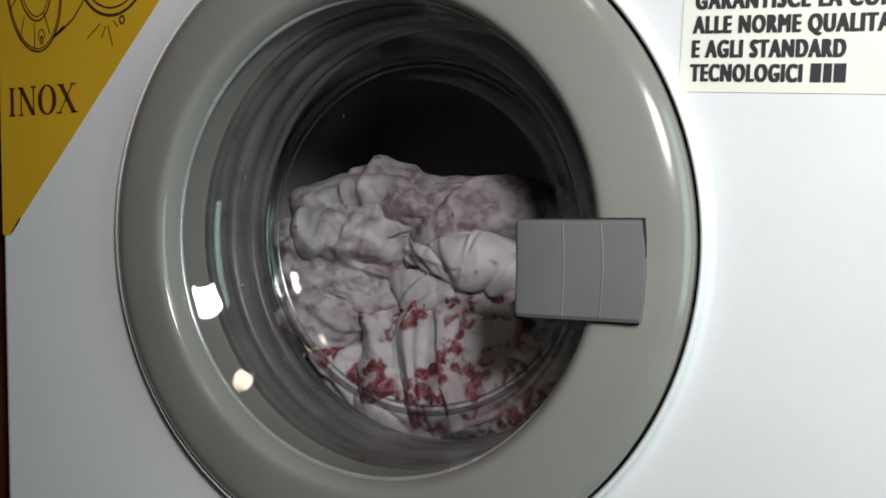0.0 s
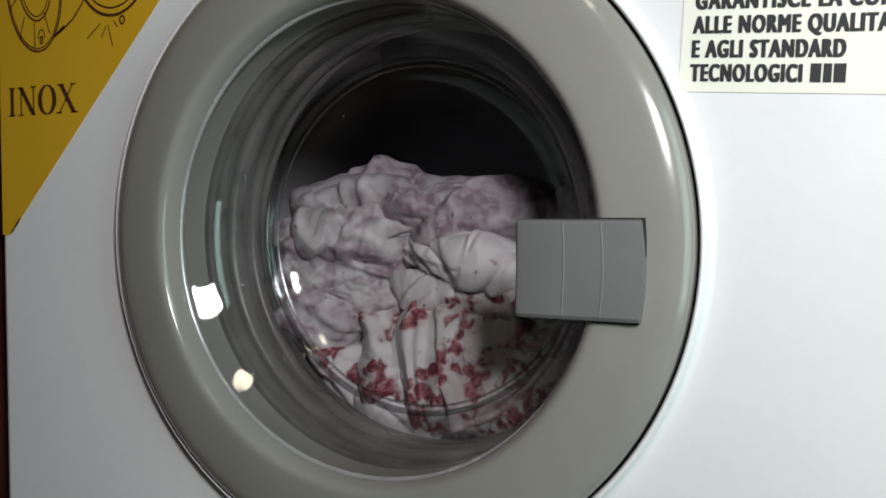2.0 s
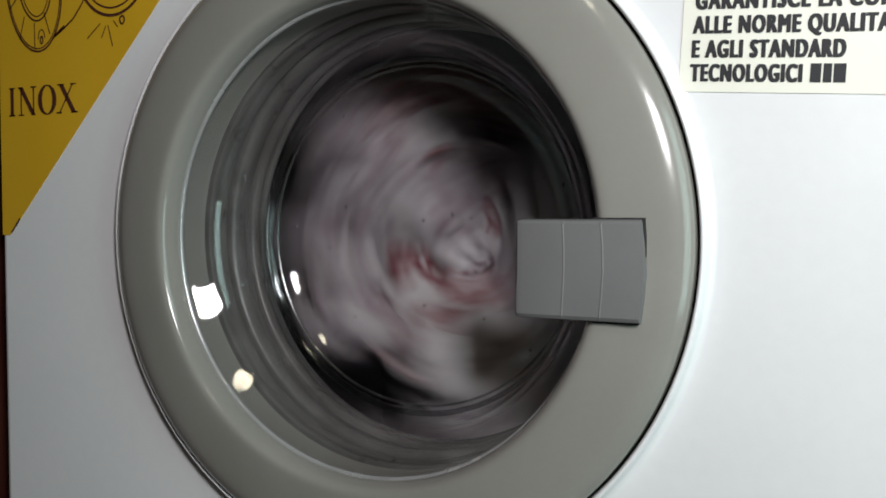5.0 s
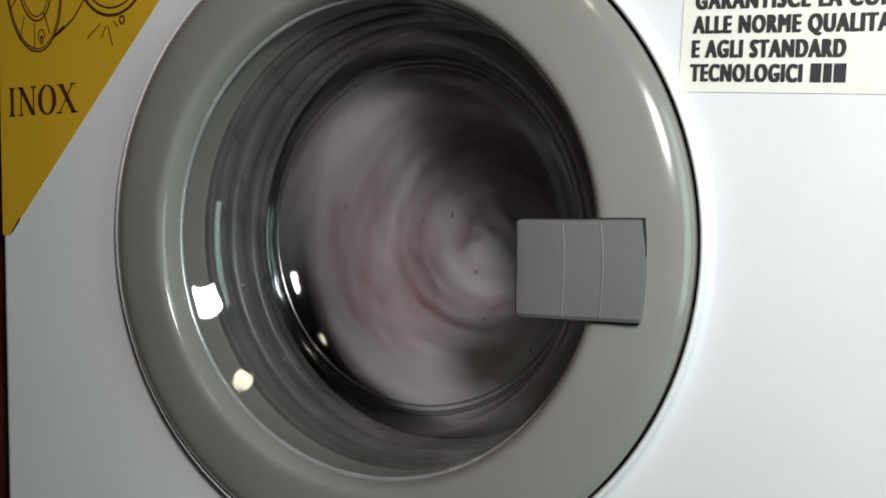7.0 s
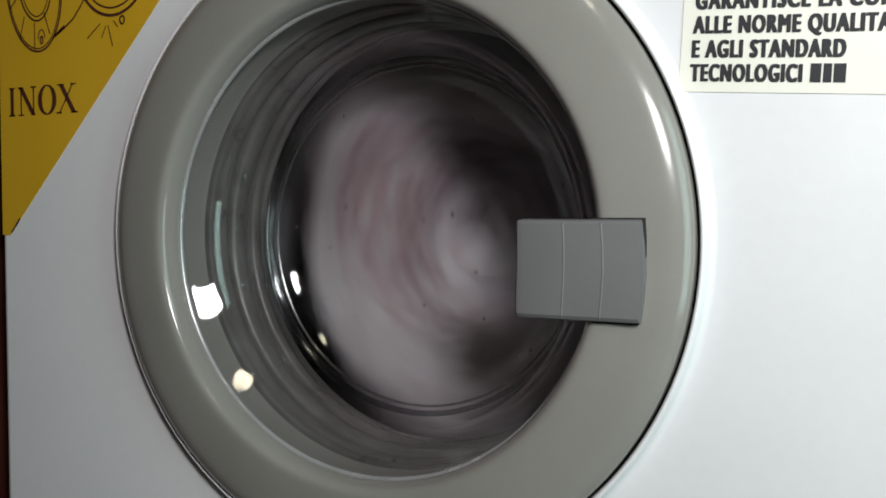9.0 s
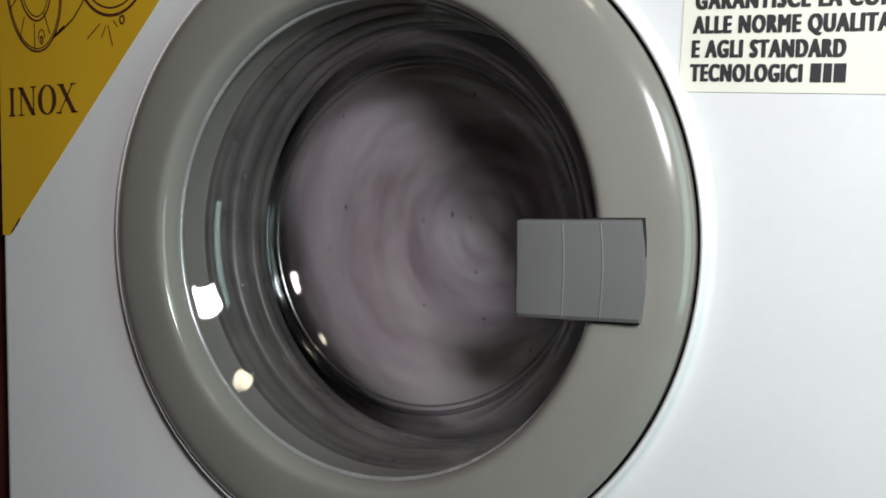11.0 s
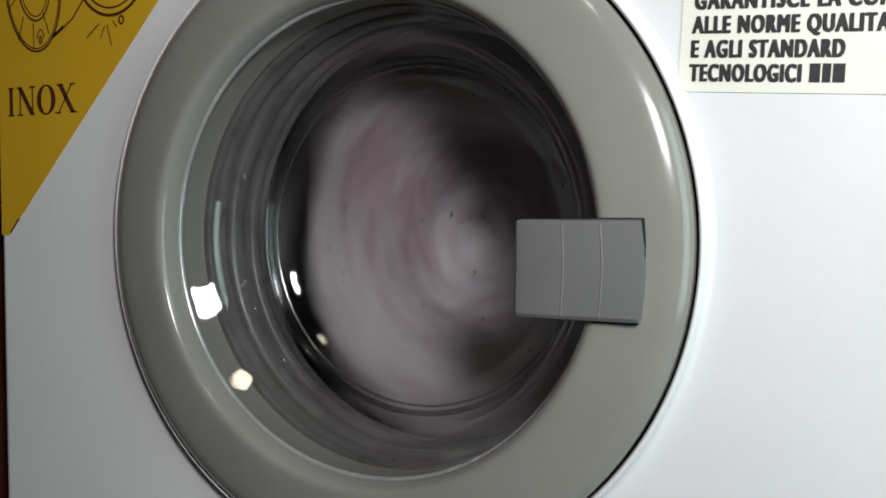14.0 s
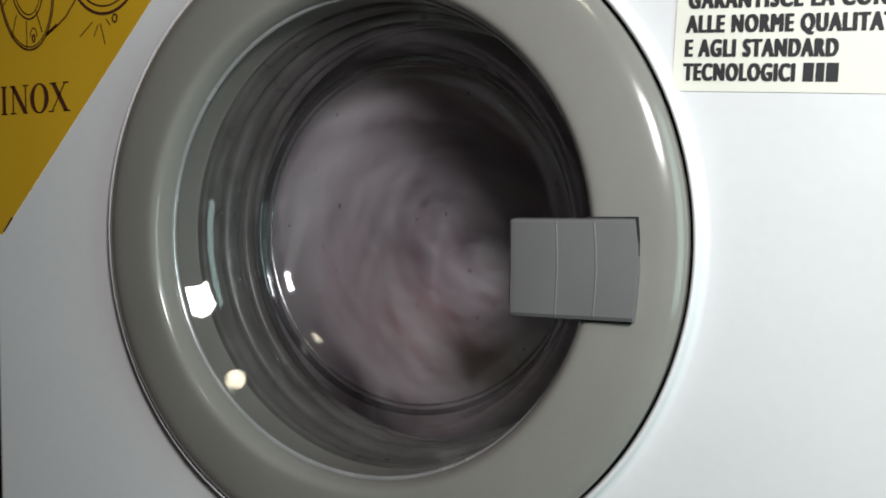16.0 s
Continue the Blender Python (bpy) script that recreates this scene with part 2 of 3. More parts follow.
# the bottom: a cone that rounds off into a shallow dome
bowl += [(DOME_R + 0.040 * math.sin(a), DOME_Y - 0.040 * (1 - math.cos(a))) for a in (radians(d) for d in (44, 40, 36, 32, 28, 24, 18, 12, 6, 0))]
bowl += [(0.05, DOME_Y + 0.0004), (0.02, DOME_Y + 0.0006), (0.001, DOME_Y + 0.0006)]
inside = rounded(bowl, 2)
outside = [(max(r - 0.0005, 0.001) + 0.0035 * min(1, max(0, (0.080 - y) / 0.03)) * (1 if r > 0.108 else 0.2), y + 0.0030) for r, y in inside]
fitted("glass_bowl", lathe(inside + outside[::-1]), GLASS, door, "clear moulded glass bowl with water drops")

# Bead and step are added shapes that catch bright arcs round the bowl.
fitted("bowl_bead", lathe(rounded([(0.1140, 0.0632), (0.1122, 0.0626), (0.1108, 0.0640), (0.1104, 0.0662), (0.1116, 0.0676), (0.1140, 0.0632)], 2)), GLASS_BEAD, door, "glass bead added for the bowl's dark rim and bright arcs")
fitted("bowl_step", lathe(rounded([(0.1088, 0.0668), (0.1078, 0.0660), (0.1070, 0.0668), (0.1074, 0.0682), (0.1088, 0.0668)], 2)), GLASS_EDGE, door, "fine glass step added for a second bright arc")


def handle():
    """A pull bent in three facets; the outer end follows the ring, the inner corners are rounded."""
    cols = [(0.0985, -0.0070), (0.0988, -0.0130), (0.1005, -0.0157), (0.1040, -0.0165), (0.1247, -0.0166), (0.1253, -0.0168), (0.1259, -0.0166), (0.1445, -0.0167), (0.1451, -0.0169),
            (0.1457, -0.0167), (0.1600, -0.0166), (0.1650, -0.0164)]
    rows = [-0.0375, -0.0368, -0.0350, -0.025, -0.0125, 0.0, 0.0105, 0.0120, 0.0127]
    bm = bmesh.new()
    grid = []
    for x, y in cols:
        line = []
        for k, z in enumerate(rows):
            edge = min(k, len(rows) - 1 - k)
            sag = (0.0045, 0.0012, 0.0)[edge] if edge < 2 else 0.0
            u = (z + 0.0125) / 0.025
            arc = -0.0021 * u * u * max(0.0, (x - 0.10) / 0.064) - 0.0004 * (z < -0.02)
            inset = 0.0022 * (edge == 0) * max(0, 1 - (x - 0.0985) / 0.006)
            line.append(bm.verts.new((x + arc + inset, y + sag, z)))
        grid.append(line)
    for a, b in zip(grid, grid[1:]):
        for k in range(len(rows) - 1):
            bm.faces.new((a[k], b[k], b[k + 1], a[k + 1]))
    geom = bmesh.ops.extrude_face_region(bm, geom=bm.faces[:])["geom"]
    for v in (g for g in geom if isinstance(g, bmesh.types.BMVert)):
        v.co.y = -0.005 if v.co.x < 0.135 else -0.0088
    bmesh.ops.recalc_face_normals(bm, faces=bm.faces)
    return bm


fitted("door_handle", handle(), HANDLE_PLASTIC, door, "grey plastic pull handle", True, 14)
# No recess is cut: a raised black plate paints the gap's shade.
fitted("handle_gap_shade", plate([(0.1385, -0.0384), (0.1612, -0.0384), (0.1636, -0.025), (0.1647, -0.0125), (0.1647, 0.004), (0.1640, 0.0135), (0.1385, 0.0135)],
                              -0.0120, 0.008), BLACK, door, "black plate standing in for the shaded gap round the handle")


def drops():
    """Water drops and short runs on the drum side of the glass."""
    bm = bmesh.new()
    rng = random.Random(11)
    for k in range(55):
        r, a = 0.104 * math.sqrt(rng.random()), rng.uniform(0, 2 * math.pi)
        size = rng.choice((0.0003, 0.0004, 0.0005, 0.0007, 0.0010))
        x, z = r * math.cos(a), r * math.sin(a)
        y = DOME_Y + 0.0032 - 0.040 * (1 - math.sqrt(1 - (max(0.0, r - DOME_R) / 0.040) ** 2))
        made = bmesh.ops.create_icosphere(bm, subdivisions=2, radius=size)["verts"]
        long = rng.uniform(1.0, 2.2)
        bmesh.ops.scale(bm, vec=(1, 0.6, long), verts=made)
        bmesh.ops.translate(bm, vec=(x, y + 0.0001, z), verts=made)
    for k in range(60):
        a, y = rng.uniform(math.radians(150), math.radians(235)), rng.uniform(0.030, 0.060)
        r = 0.1225 - (y - 0.03) * 0.09
        made = bmesh.ops.create_icosphere(bm, subdivisions=1, radius=rng.uniform(0.0004, 0.0010))["verts"]
        bmesh.ops.translate(bm, vec=((r + 0.003) * math.cos(a), y, (r + 0.003) * math.sin(a)), verts=made)
    return bm


tagged(fitted("water_drop", drops(), GLASS_EDGE, door, "water drops on the glass"), kind="stuff")

# gasket between door and drum
GASKET = [(0.155, 0.0306), (0.1400, 0.0308), (0.1370, 0.0318), (0.1372, 0.0360), (0.1380, 0.0400), (0.1372, 0.0470), (0.1380, 0.0500), (0.1560, 0.0503), (0.1560, 0.0519),
          (0.1385, 0.0522), (0.1350, 0.0540), (0.1340, 0.0590), (0.1352, 0.0650), (0.1372, 0.0690), (0.1378, 0.0730), (0.1500, 0.0733), (0.1500, 0.0743), (0.1375, 0.0746),
          (0.1352, 0.0765), (0.1346, 0.0805), (0.1358, 0.0828), (0.1460, 0.0830), (0.1460, 0.0838), (0.1355, 0.0841), (0.1338, 0.0865), (0.1345, 0.0900), (0.1400, 0.0920), (0.1560, 0.0940)]
fitted("door_gasket", lathe(rounded(GASKET, 1)), RUBBER, None, "ribbed grey rubber door gasket, damp")

# drum
DRUM_R, DRUM_Y0, DRUM_Y1 = 0.235, 0.098, 0.385
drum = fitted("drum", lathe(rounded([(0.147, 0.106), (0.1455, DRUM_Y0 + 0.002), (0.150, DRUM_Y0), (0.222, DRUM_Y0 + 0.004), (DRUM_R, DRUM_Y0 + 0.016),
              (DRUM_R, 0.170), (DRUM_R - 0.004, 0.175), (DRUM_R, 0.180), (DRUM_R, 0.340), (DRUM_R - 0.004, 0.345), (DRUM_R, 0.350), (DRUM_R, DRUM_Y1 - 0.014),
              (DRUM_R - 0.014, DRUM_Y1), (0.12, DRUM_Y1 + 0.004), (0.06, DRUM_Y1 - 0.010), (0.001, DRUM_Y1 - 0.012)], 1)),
              STEEL, None, "perforated stainless steel drum, its inner dark put into the colour")


def perforations():
    bm = bmesh.new()
    for row in range(13):
        y = 0.125 + 0.0185 * row
        if abs(y - 0.175) < 0.008 or abs(y - 0.345) < 0.008:
            continue
        for k in range(72):
            a = 2 * math.pi * (k + 0.5 * (row % 2)) / 72
            r = DRUM_R - 0.0012
            u, w = Vector((-math.sin(a), 0, math.cos(a))), Vector((0, 1, 0))
            c = Vector((r * math.cos(a), y, r * math.sin(a)))
            bm.faces.new([bm.verts.new(c + 0.0026 * (math.cos(b) * u + math.sin(b) * w)) for b in (2 * math.pi * i / 8 for i in range(8))])
    return bm


# Flat discs on the wall; the dark of the holes is their colour.
tagged(fitted("drum_hole", perforations(), BLACK, drum, "rows of small drain holes, drawn as flat black discs"), kind="stuff")

# ---- stickers ----
FILM = PANEL - 0.0006


def lettering(text, x, z, width, height, turn, y, layers=8):
    """A line of capitals in the built-in font, fitted to a width and a height, standing on the front."""
    cu = bpy.data.curves.new("lettering", "FONT")
    cu.body, cu.size = text, 1.0
    cu.resolution_u, cu.offset, cu.space_character = 4, 0.0, 1.22
    tmp = bpy.data.objects.new("lettering", cu)
    me = bpy.data.meshes.new_from_object(tmp)
    bm = bmesh.new()
    bm.from_mesh(me)
    bpy.data.objects.remove(tmp)
    xs, ys = [v.co.x for v in bm.verts], [v.co.y for v in bm.verts]
    base, cap = 0.0, 0.729
    c, s = math.cos(radians(turn)), math.sin(radians(turn))
    for v in bm.verts:
        u = (v.co.x - min(xs)) / (max(xs) - min(xs)) * width
        w = (v.co.y - base) / (cap - base) * height
        v.co = (x + u * c - w * s * 0.5, y, z + u * s + w * c)
    shape = bm.faces[:]
    for k in range(1, layers):
        more = bmesh.ops.duplicate(bm, geom=shape)["geom"]
        bmesh.ops.translate(bm, vec=(0.00019 * k * c, -0.00002 * k, 0.00019 * k * s + 0.00045 * (k % 2)), verts=[g for g in more if isinstance(g, bmesh.types.BMVert)])
    bmesh.ops.recalc_face_normals(bm, faces=bm.faces)
    return bm


TURN = -3.9
tc, ts = math.cos(radians(TURN)), math.sin(radians(TURN))
ox, oz = 0.1754, 0.0751


def on_label(u, w):
    return ox + u * tc - w * ts * 0.75, oz + u * ts + w * tc


cream = fitted("quality_label", plate([on_label(0, 0), on_label(0.108, 0), on_label(0.108, 0.075), on_label(0, 0.075)], FILM, 0.0004),
               CREAM, None, "cream adhesive label with bold black capitals", False)
for text, u, w, width in (("TECNOLOGICI", 0.0050, 0.0050, 0.0500), ("E AGLI STANDARD", 0.0052, 0.0164, 0.0676),
                          ("ALLE NORME QUALITAT", 0.0050, 0.0279, 0.0905), ("GARANTISCE LA CONF", 0.0056, 0.0394, 0.0905)):
    x, z = on_label(u, w)
    fitted("lettering", lettering(text, x, z, width, 0.0084, TURN, FILM - 0.0003), BLACK_INK, cream, "bold black capitals", False)
for u, wd in ((0.0595, 0.0046), (0.0650, 0.0036), (0.0694, 0.0052)):
    p = [on_label(u, 0.0050), on_label(u + wd, 0.0050), on_label(u + wd, 0.0136), on_label(u, 0.0136)]
    fitted("bar", plate(p, FILM - 0.0003, 0.0002), BLACK_INK, cream, "black bar", False)

yellow = fitted("drum_label", plate([(-0.3080, -0.0012), (-0.3003, -0.0012), (-0.0855, 0.2285), (-0.3080, 0.2285)], FILM, 0.0004),
                YELLOW, None, "yellow triangular label with a brown line drawing", False)


def strokes(polys):
    bm = bmesh.new()
    for pts in polys:
        f = bm.faces.new([bm.verts.new((x, FILM - 0.0003, z)) for x, z in pts])
        if f.calc_area() and f.normal.y > 0:
            f.normal_flip()
    return bm


def serif_word():
    """The four capitals, with thick and thin strokes and serifs."""
    x0, z0, h = -0.2985, 0.0838, 0.0202
    out = []

    def bar(ax, az, bx, bz, w):
        out.append([(x0 + ax - w / 2, z0 + az * h), (x0 + ax + w / 2, z0 + az * h), (x0 + bx + w / 2, z0 + bz * h), (x0 + bx - w / 2, z0 + bz * h)])

    def serif(ax, az, w=0.0062):
        t = 0.0010
        zz = z0 + az * h - (t if az > 0.5 else 0)
        out.append([(x0 + ax - w / 2, zz), (x0 + ax + w / 2, zz), (x0 + ax + w / 2, zz + t), (x0 + ax - w / 2, zz + t)])

    bar(0.0032, 0, 0.0032, 1, 0.0034)
    serif(0.0032, 0), serif(0.0032, 1)
    bar(0.0125, 0, 0.0125, 1, 0.0013), bar(0.0250, 0, 0.0250, 1, 0.0013), bar(0.0250, 0, 0.0120, 1, 0.0042)
    serif(0.0125, 0, 0.0058), serif(0.0250, 1, 0.0058), serif(0.0112, 1, 0.0040)
    for k in range(32):
        a, b = 2 * math.pi * k / 32, 2 * math.pi * (k + 1) / 32
        cx, cz = x0 + 0.0385, z0 + h / 2
        out.append([(cx + r * math.cos(t) * 0.0092 * (1 if r == 1 else 0.60), cz + math.sin(t) * h * (0.52 if r == 1 else 0.47))
                    for r, t in ((1, a), (1, b), (0.9, b), (0.9, a))])
    bar(0.0645, 0, 0.0520, 1, 0.0042), bar(0.0505, 0, 0.0635, 1, 0.0013)
    serif(0.0500, 0, 0.0052), serif(0.0650, 0, 0.0064), serif(0.0520, 1, 0.0064), serif(0.0640, 1, 0.0052)
    return strokes(out)


fitted("lettering", serif_word(), BROWN_INK, yellow, "brown serif capitals", False)


def drawing():
    """The line drawing of a drum: two tilted rims, the hull between them and short rays."""
    out = []

    def line(pts, w=0.0009):
        for (ax, az), (bx, bz) in zip(pts, pts[1:]):
            d = Vector((bx - ax, bz - az))
            if d.length < 1e-7:
                continue
            n = Vector((-d.y, d.x)).normalized() * w / 2
            out.append([(ax + n.x, az + n.y), (bx + n.x, bz + n.y), (bx - n.x, bz - n.y), (ax - n.x, az - n.y)])

    def oval(cx, cz, a, b, tilt, t0=0, t1=360, w=0.0009):
        c, s = math.cos(radians(tilt)), math.sin(radians(tilt))
        pts = []
        for k in range(41):
            t = radians(t0 + (t1 - t0) * k / 40)
            u, v = a * math.cos(t), b * math.sin(t)
            pts.append((cx + u * c - v * s, cz + u * s + v * c))
        line(pts, w)

    cx, cz = -0.272, 0.175
    oval(cx, cz, 0.0270, 0.0475, 8, w=0.0014), oval(cx, cz, 0.0255, 0.0455, 8)
    oval(cx + 0.001, cz + 0.004, 0.0165, 0.0300, 8, w=0.0013), oval(cx + 0.001, cz + 0.004, 0.0140, 0.0270, 8)
    for t in range(0, 360, 36):
        c, s = math.cos(radians(t + 20)), math.sin(radians(t + 20))
        line([(cx + 0.0165 * c, cz + 0.030 * s + 0.003), (cx + 0.0258 * c, cz + 0.0455 * s)])
    oval(cx + 0.0075, cz - 0.0385, 0.0032, 0.0062, 0, 0, 180), oval(cx + 0.0075, cz - 0.0395, 0.0012, 0.0026, 0, w=0.0013)
    line([(-0.2530, 0.1360), (-0.2430, 0.1415), (-0.2335, 0.1475), (-0.2250, 0.1570), (-0.2205, 0.1650), (-0.2180, 0.1760)], 0.0012)
    line([(-0.2515, 0.1372), (-0.2420, 0.1432)], 0.0020)
    qx, qz = -0.197, 0.1866
    oval(qx, qz, 0.0340, 0.0400, 0, 195, 345, 0.0020), oval(qx, qz + 0.001, 0.0305, 0.0360, 0, 195, 345, 0.0012), oval(qx, qz + 0.002, 0.0260, 0.0310, 0, 190, 350)
    line([(qx - 0.014, qz - 0.022), (qx - 0.014, qz - 0.008), (qx - 0.006, qz - 0.008), (qx - 0.006, qz - 0.028)])
    oval(-0.1888, 0.1428, 0.0020, 0.0026, 0, w=0.0013)
    for ax, az, bx, bz in ((-0.2085, 0.1420, -0.2205, 0.1330), (-0.2035, 0.1400, -0.2075, 0.1322), (-0.2015, 0.1405, -0.1975, 0.1262), (-0.1965, 0.1430, -0.1928, 0.1385)):
        line([(ax, az), (bx, bz)], 0.0008)
    return strokes(out)


fitted("line_drawing", drawing(), BROWN_INK, yellow, "brown line drawing of a drum", False)
x, z = -0.2990, 0.0008
fitted("bar", plate([(x, z), (x + 0.0010, z - 0.0005), (x + 0.0100, z + 0.0095), (x + 0.0090, z + 0.0105)], FILM - 0.0003, 0.0002), BROWN_INK, yellow, "tiny brown print", False)


# ---- laundry ----
def pleat(x):
    """Rounded ridge, sharp crease; period 1, from 0 to 1."""
    f = abs(2 * (x - math.floor(x)) - 1)
    return math.sqrt(max(0.0, 1 - f * f))


def crumple(size, seed, along, depth, pitch, gap, place_y, rings=130, segs=230):
    """A bundle of wet cotton: an uneven roll whose skin lies in long warped pleats that start, join and end."""
    bm = bmesh.new()
    off = Vector((seed * 7.31, seed * 3.17, seed * 5.77))
    hx, hy, hz = size
    a = radians(along)
    c, s = math.cos(a), math.sin(a)
    rng = random.Random(seed)
    # hems and turned-over layers: steps across the skin
    hems = [(a + radians(rng.uniform(-50, 50)), rng.uniform(-0.6, 0.6) * min(hx, 2 * hz), rng.choice((-1, 1))) for _ in range(6)]

    def skin(d):
        p = Vector((d.x * hx, d.y * hy, d.z * hz))
        slow = noise.noise_vector(p * 15 + off)
        quick = noise.noise_vector(p * 48 - off)
        big = noise.noise(p * 12 + off * 1.7)
        across = (-p.x * s + p.z * c) + 0.35 * p.y + slow.x * 0.024 + slow.y * 0.010 + quick.x * 0.0030
        run = p.x * c + p.z * s + slow.z * 0.015
        where = noise.noise(Vector((run * 14, across * 26, p.y * 20)) + off)
        long_fold = pleat(across / pitch + 0.6 * slow.z) * min(1.0, max(0.0, 0.45 + 1.6 * where))
        q = Vector((run * 0.40, across, p.y)) / pitch * 0.95 + off
        loose = abs(noise.noise(q)) * 1.5
        q = Vector((run * 0.9, across * 0.55, p.y * 0.8)) / pitch * 1.7 - off
        fine = abs(noise.noise(q + quick * 0.4))
        grow = 0.54 * long_fold + 0.50 * loose + 0.30 * fine + 0.12 * abs(noise.noise(q * 2.3 + quick))
        for h, o, way in hems:
            e = way * (-p.x * math.sin(h) + p.z * math.cos(h) - o + slow.y * 0.022 + quick.z * 0.003)
            grow += 0.60 / (1 + math.exp(max(-30, min(30, -e / 0.0007)))) * math.exp(-max(0.0, e) / 0.022)
        grow = (grow - 0.60) * depth + big * depth * 0.8
        n = Vector((d.x / hx, d.y / hy, d.z / hz)).normalized()
        return p * (1 + 0.12 * big) + n * grow + Vector((slow.x + 0.4 * quick.y, 0, slow.z + 0.4 * quick.z)) * depth * 0.45

    def shape(i, j):
        t, f = math.pi * i / rings, 2 * math.pi * j / segs
        d = Vector((math.sin(t) * math.cos(f), -math.cos(t), math.sin(t) * math.sin(f)))
        return skin(Vector([math.copysign(abs(k) ** 0.8, k) for k in d]))

    points = [[shape(i, j) for j in range(segs)] for i in range(1, rings)]
    first, final = shape(0, 0), shape(rings, 0)
    near = sorted(p.y for line in points for p in line)
    shift = (DOME_Y + 0.0042 + gap - place_y) - near[len(near) // 60]
    wall = DOME_Y + 0.0038 - place_y
    for p in [first, final] + [p for line in points for p in line]:
        p.y = max(p.y + shift, wall)
    top, end = bm.verts.new(first), bm.verts.new(final)
    grid = [[bm.verts.new(p) for p in line] for line in points]
    for j in range(segs):
        k = (j + 1) % segs
        bm.faces.new((top, grid[0][k], grid[0][j]))
        bm.faces.new((end, grid[-1][j], grid[-1][k]))
        for a, b in zip(grid, grid[1:]):
            bm.faces.new((a[j], a[k], b[k], b[j]))
    bmesh.ops.recalc_face_normals(bm, faces=bm.faces)
    return bm


# kind, rest place (x, y, z), half size, run of the folds, fold depth, fold pitch, room to the glass, cloth
BUNDLES = [
    ("sheet", (-0.036, 0.125, 0.018), (0.106, 0.045, 0.022), 3, 0.009, 0.020, 0.010, PALE_PRINT),
    ("pillowcase", (-0.048, 0.104, 0.004), (0.078, 0.030, 0.015), 3, 0.009, 0.026, 0.002, PALE_PRINT),
    ("pillowcase", (0.013, 0.100, -0.016), (0.056, 0.026, 0.017), -9, 0.008, 0.015, 0.000, DOTS),
    ("sheet", (-0.082, 0.110, -0.030), (0.056, 0.036, 0.030), 24, 0.013, 0.017, 0.011, PALE_PRINT),
    ("pillowcase", (0.014, 0.112, -0.039), (0.056, 0.030, 0.014), -5, 0.011, 0.014, 0.013, RED_PRINT),
    ("sheet", (0.010, 0.108, -0.083), (0.054, 0.040, 0.048), 62, 0.010, 0.032, 0.000, RED_PRINT),
    ("pillowcase", (-0.094, 0.110, -0.100), (0.030, 0.034, 0.038), 74, 0.014, 0.016, 0.009, RED_PRINT),
    ("pillowcase", (-0.056, 0.106, -0.128), (0.040, 0.030, 0.020), -22, 0.010, 0.020, 0.007, DOTS),
    ("sheet", (0.048, 0.118, -0.110), (0.056, 0.044, 0.044), 35, 0.013, 0.022, 0.008, RED_PRINT),
    ("pillowcase", (0.082, 0.130, -0.018), (0.050, 0.044, 0.040), 15, 0.016, 0.022, 0.010, PALE_PRINT),
    ("sheet", (-0.050, 0.170, -0.030), (0.100, 0.050, 0.062), 20, 0.011, 0.034, 0.030, PALE_PRINT),
    ("sheet", (0.055, 0.180, -0.060), (0.090, 0.055, 0.062), -30, 0.011, 0.034, 0.035, DOTS),
    ("sheet", (0.000, 0.260, -0.130), (0.120, 0.060, 0.065), 5, 0.014, 0.032, 0.110, PALE_PRINT),
    ("pillowcase", (-0.095, 0.170, -0.120), (0.060, 0.050, 0.060), 50, 0.016, 0.024, 0.040, PALE_PRINT),
    ("sheet", (0.020, 0.165, -0.160), (0.120, 0.055, 0.045), 0, 0.016, 0.026, 0.030, PALE_PRINT),
    ("pillowcase", (-0.106, 0.104, -0.062), (0.036, 0.028, 0.018), 12, 0.008, 0.022, 0.000, PALE_PRINT),
    ("pillowcase", (-0.040, 0.108, -0.086), (0.018, 0.030, 0.046), 72, 0.011, 0.016, 0.006, RED_PRINT),
]
LABELS = {"cotton_reverse": "wet white cotton %s, faint mauve print, crumpled",
          "cotton_red_blossom": "wet white cotton %s with dark red blossoms, crumpled",
          "cotton_sparse_blossom": "wet white cotton %s with few red blossoms, crumpled"}
laundry = []
for k, (kind, place, size, along, depth, pitch, gap, cloth) in enumerate(BUNDLES):
    ob = part(kind, crumple(size, k + 1, along, depth, pitch, gap, place[1]), cloth)
    ob.location = place
    tagged(ob, LABELS[cloth.name] % kind, "laundry", "laundry in the drum")
    laundry.append(ob)


# ---- movement ----
START = 2.52


def drum_angle(t):
    """Degrees turned by the drum, anticlockwise as seen through the door."""
    if t <= START:
        return 0.0
    # speed: up to tumbling pace, then the long run-up to the spin
    keys = [(START, 0), (2.75, 320), (4.2, 370), (5.0, 560), (6.3, 900), (7.0, 1150), (8.0, 1500), (16.5, 1700)]
    total = 0.0
    for (a, u), (b, v) in zip(keys, keys[1:]):
        if t <= a:
            break
        e = min(t, b)
        w = u + (v - u) * (e - a) / (b - a)
        total += (u + w) / 2 * (e - a)
    return total


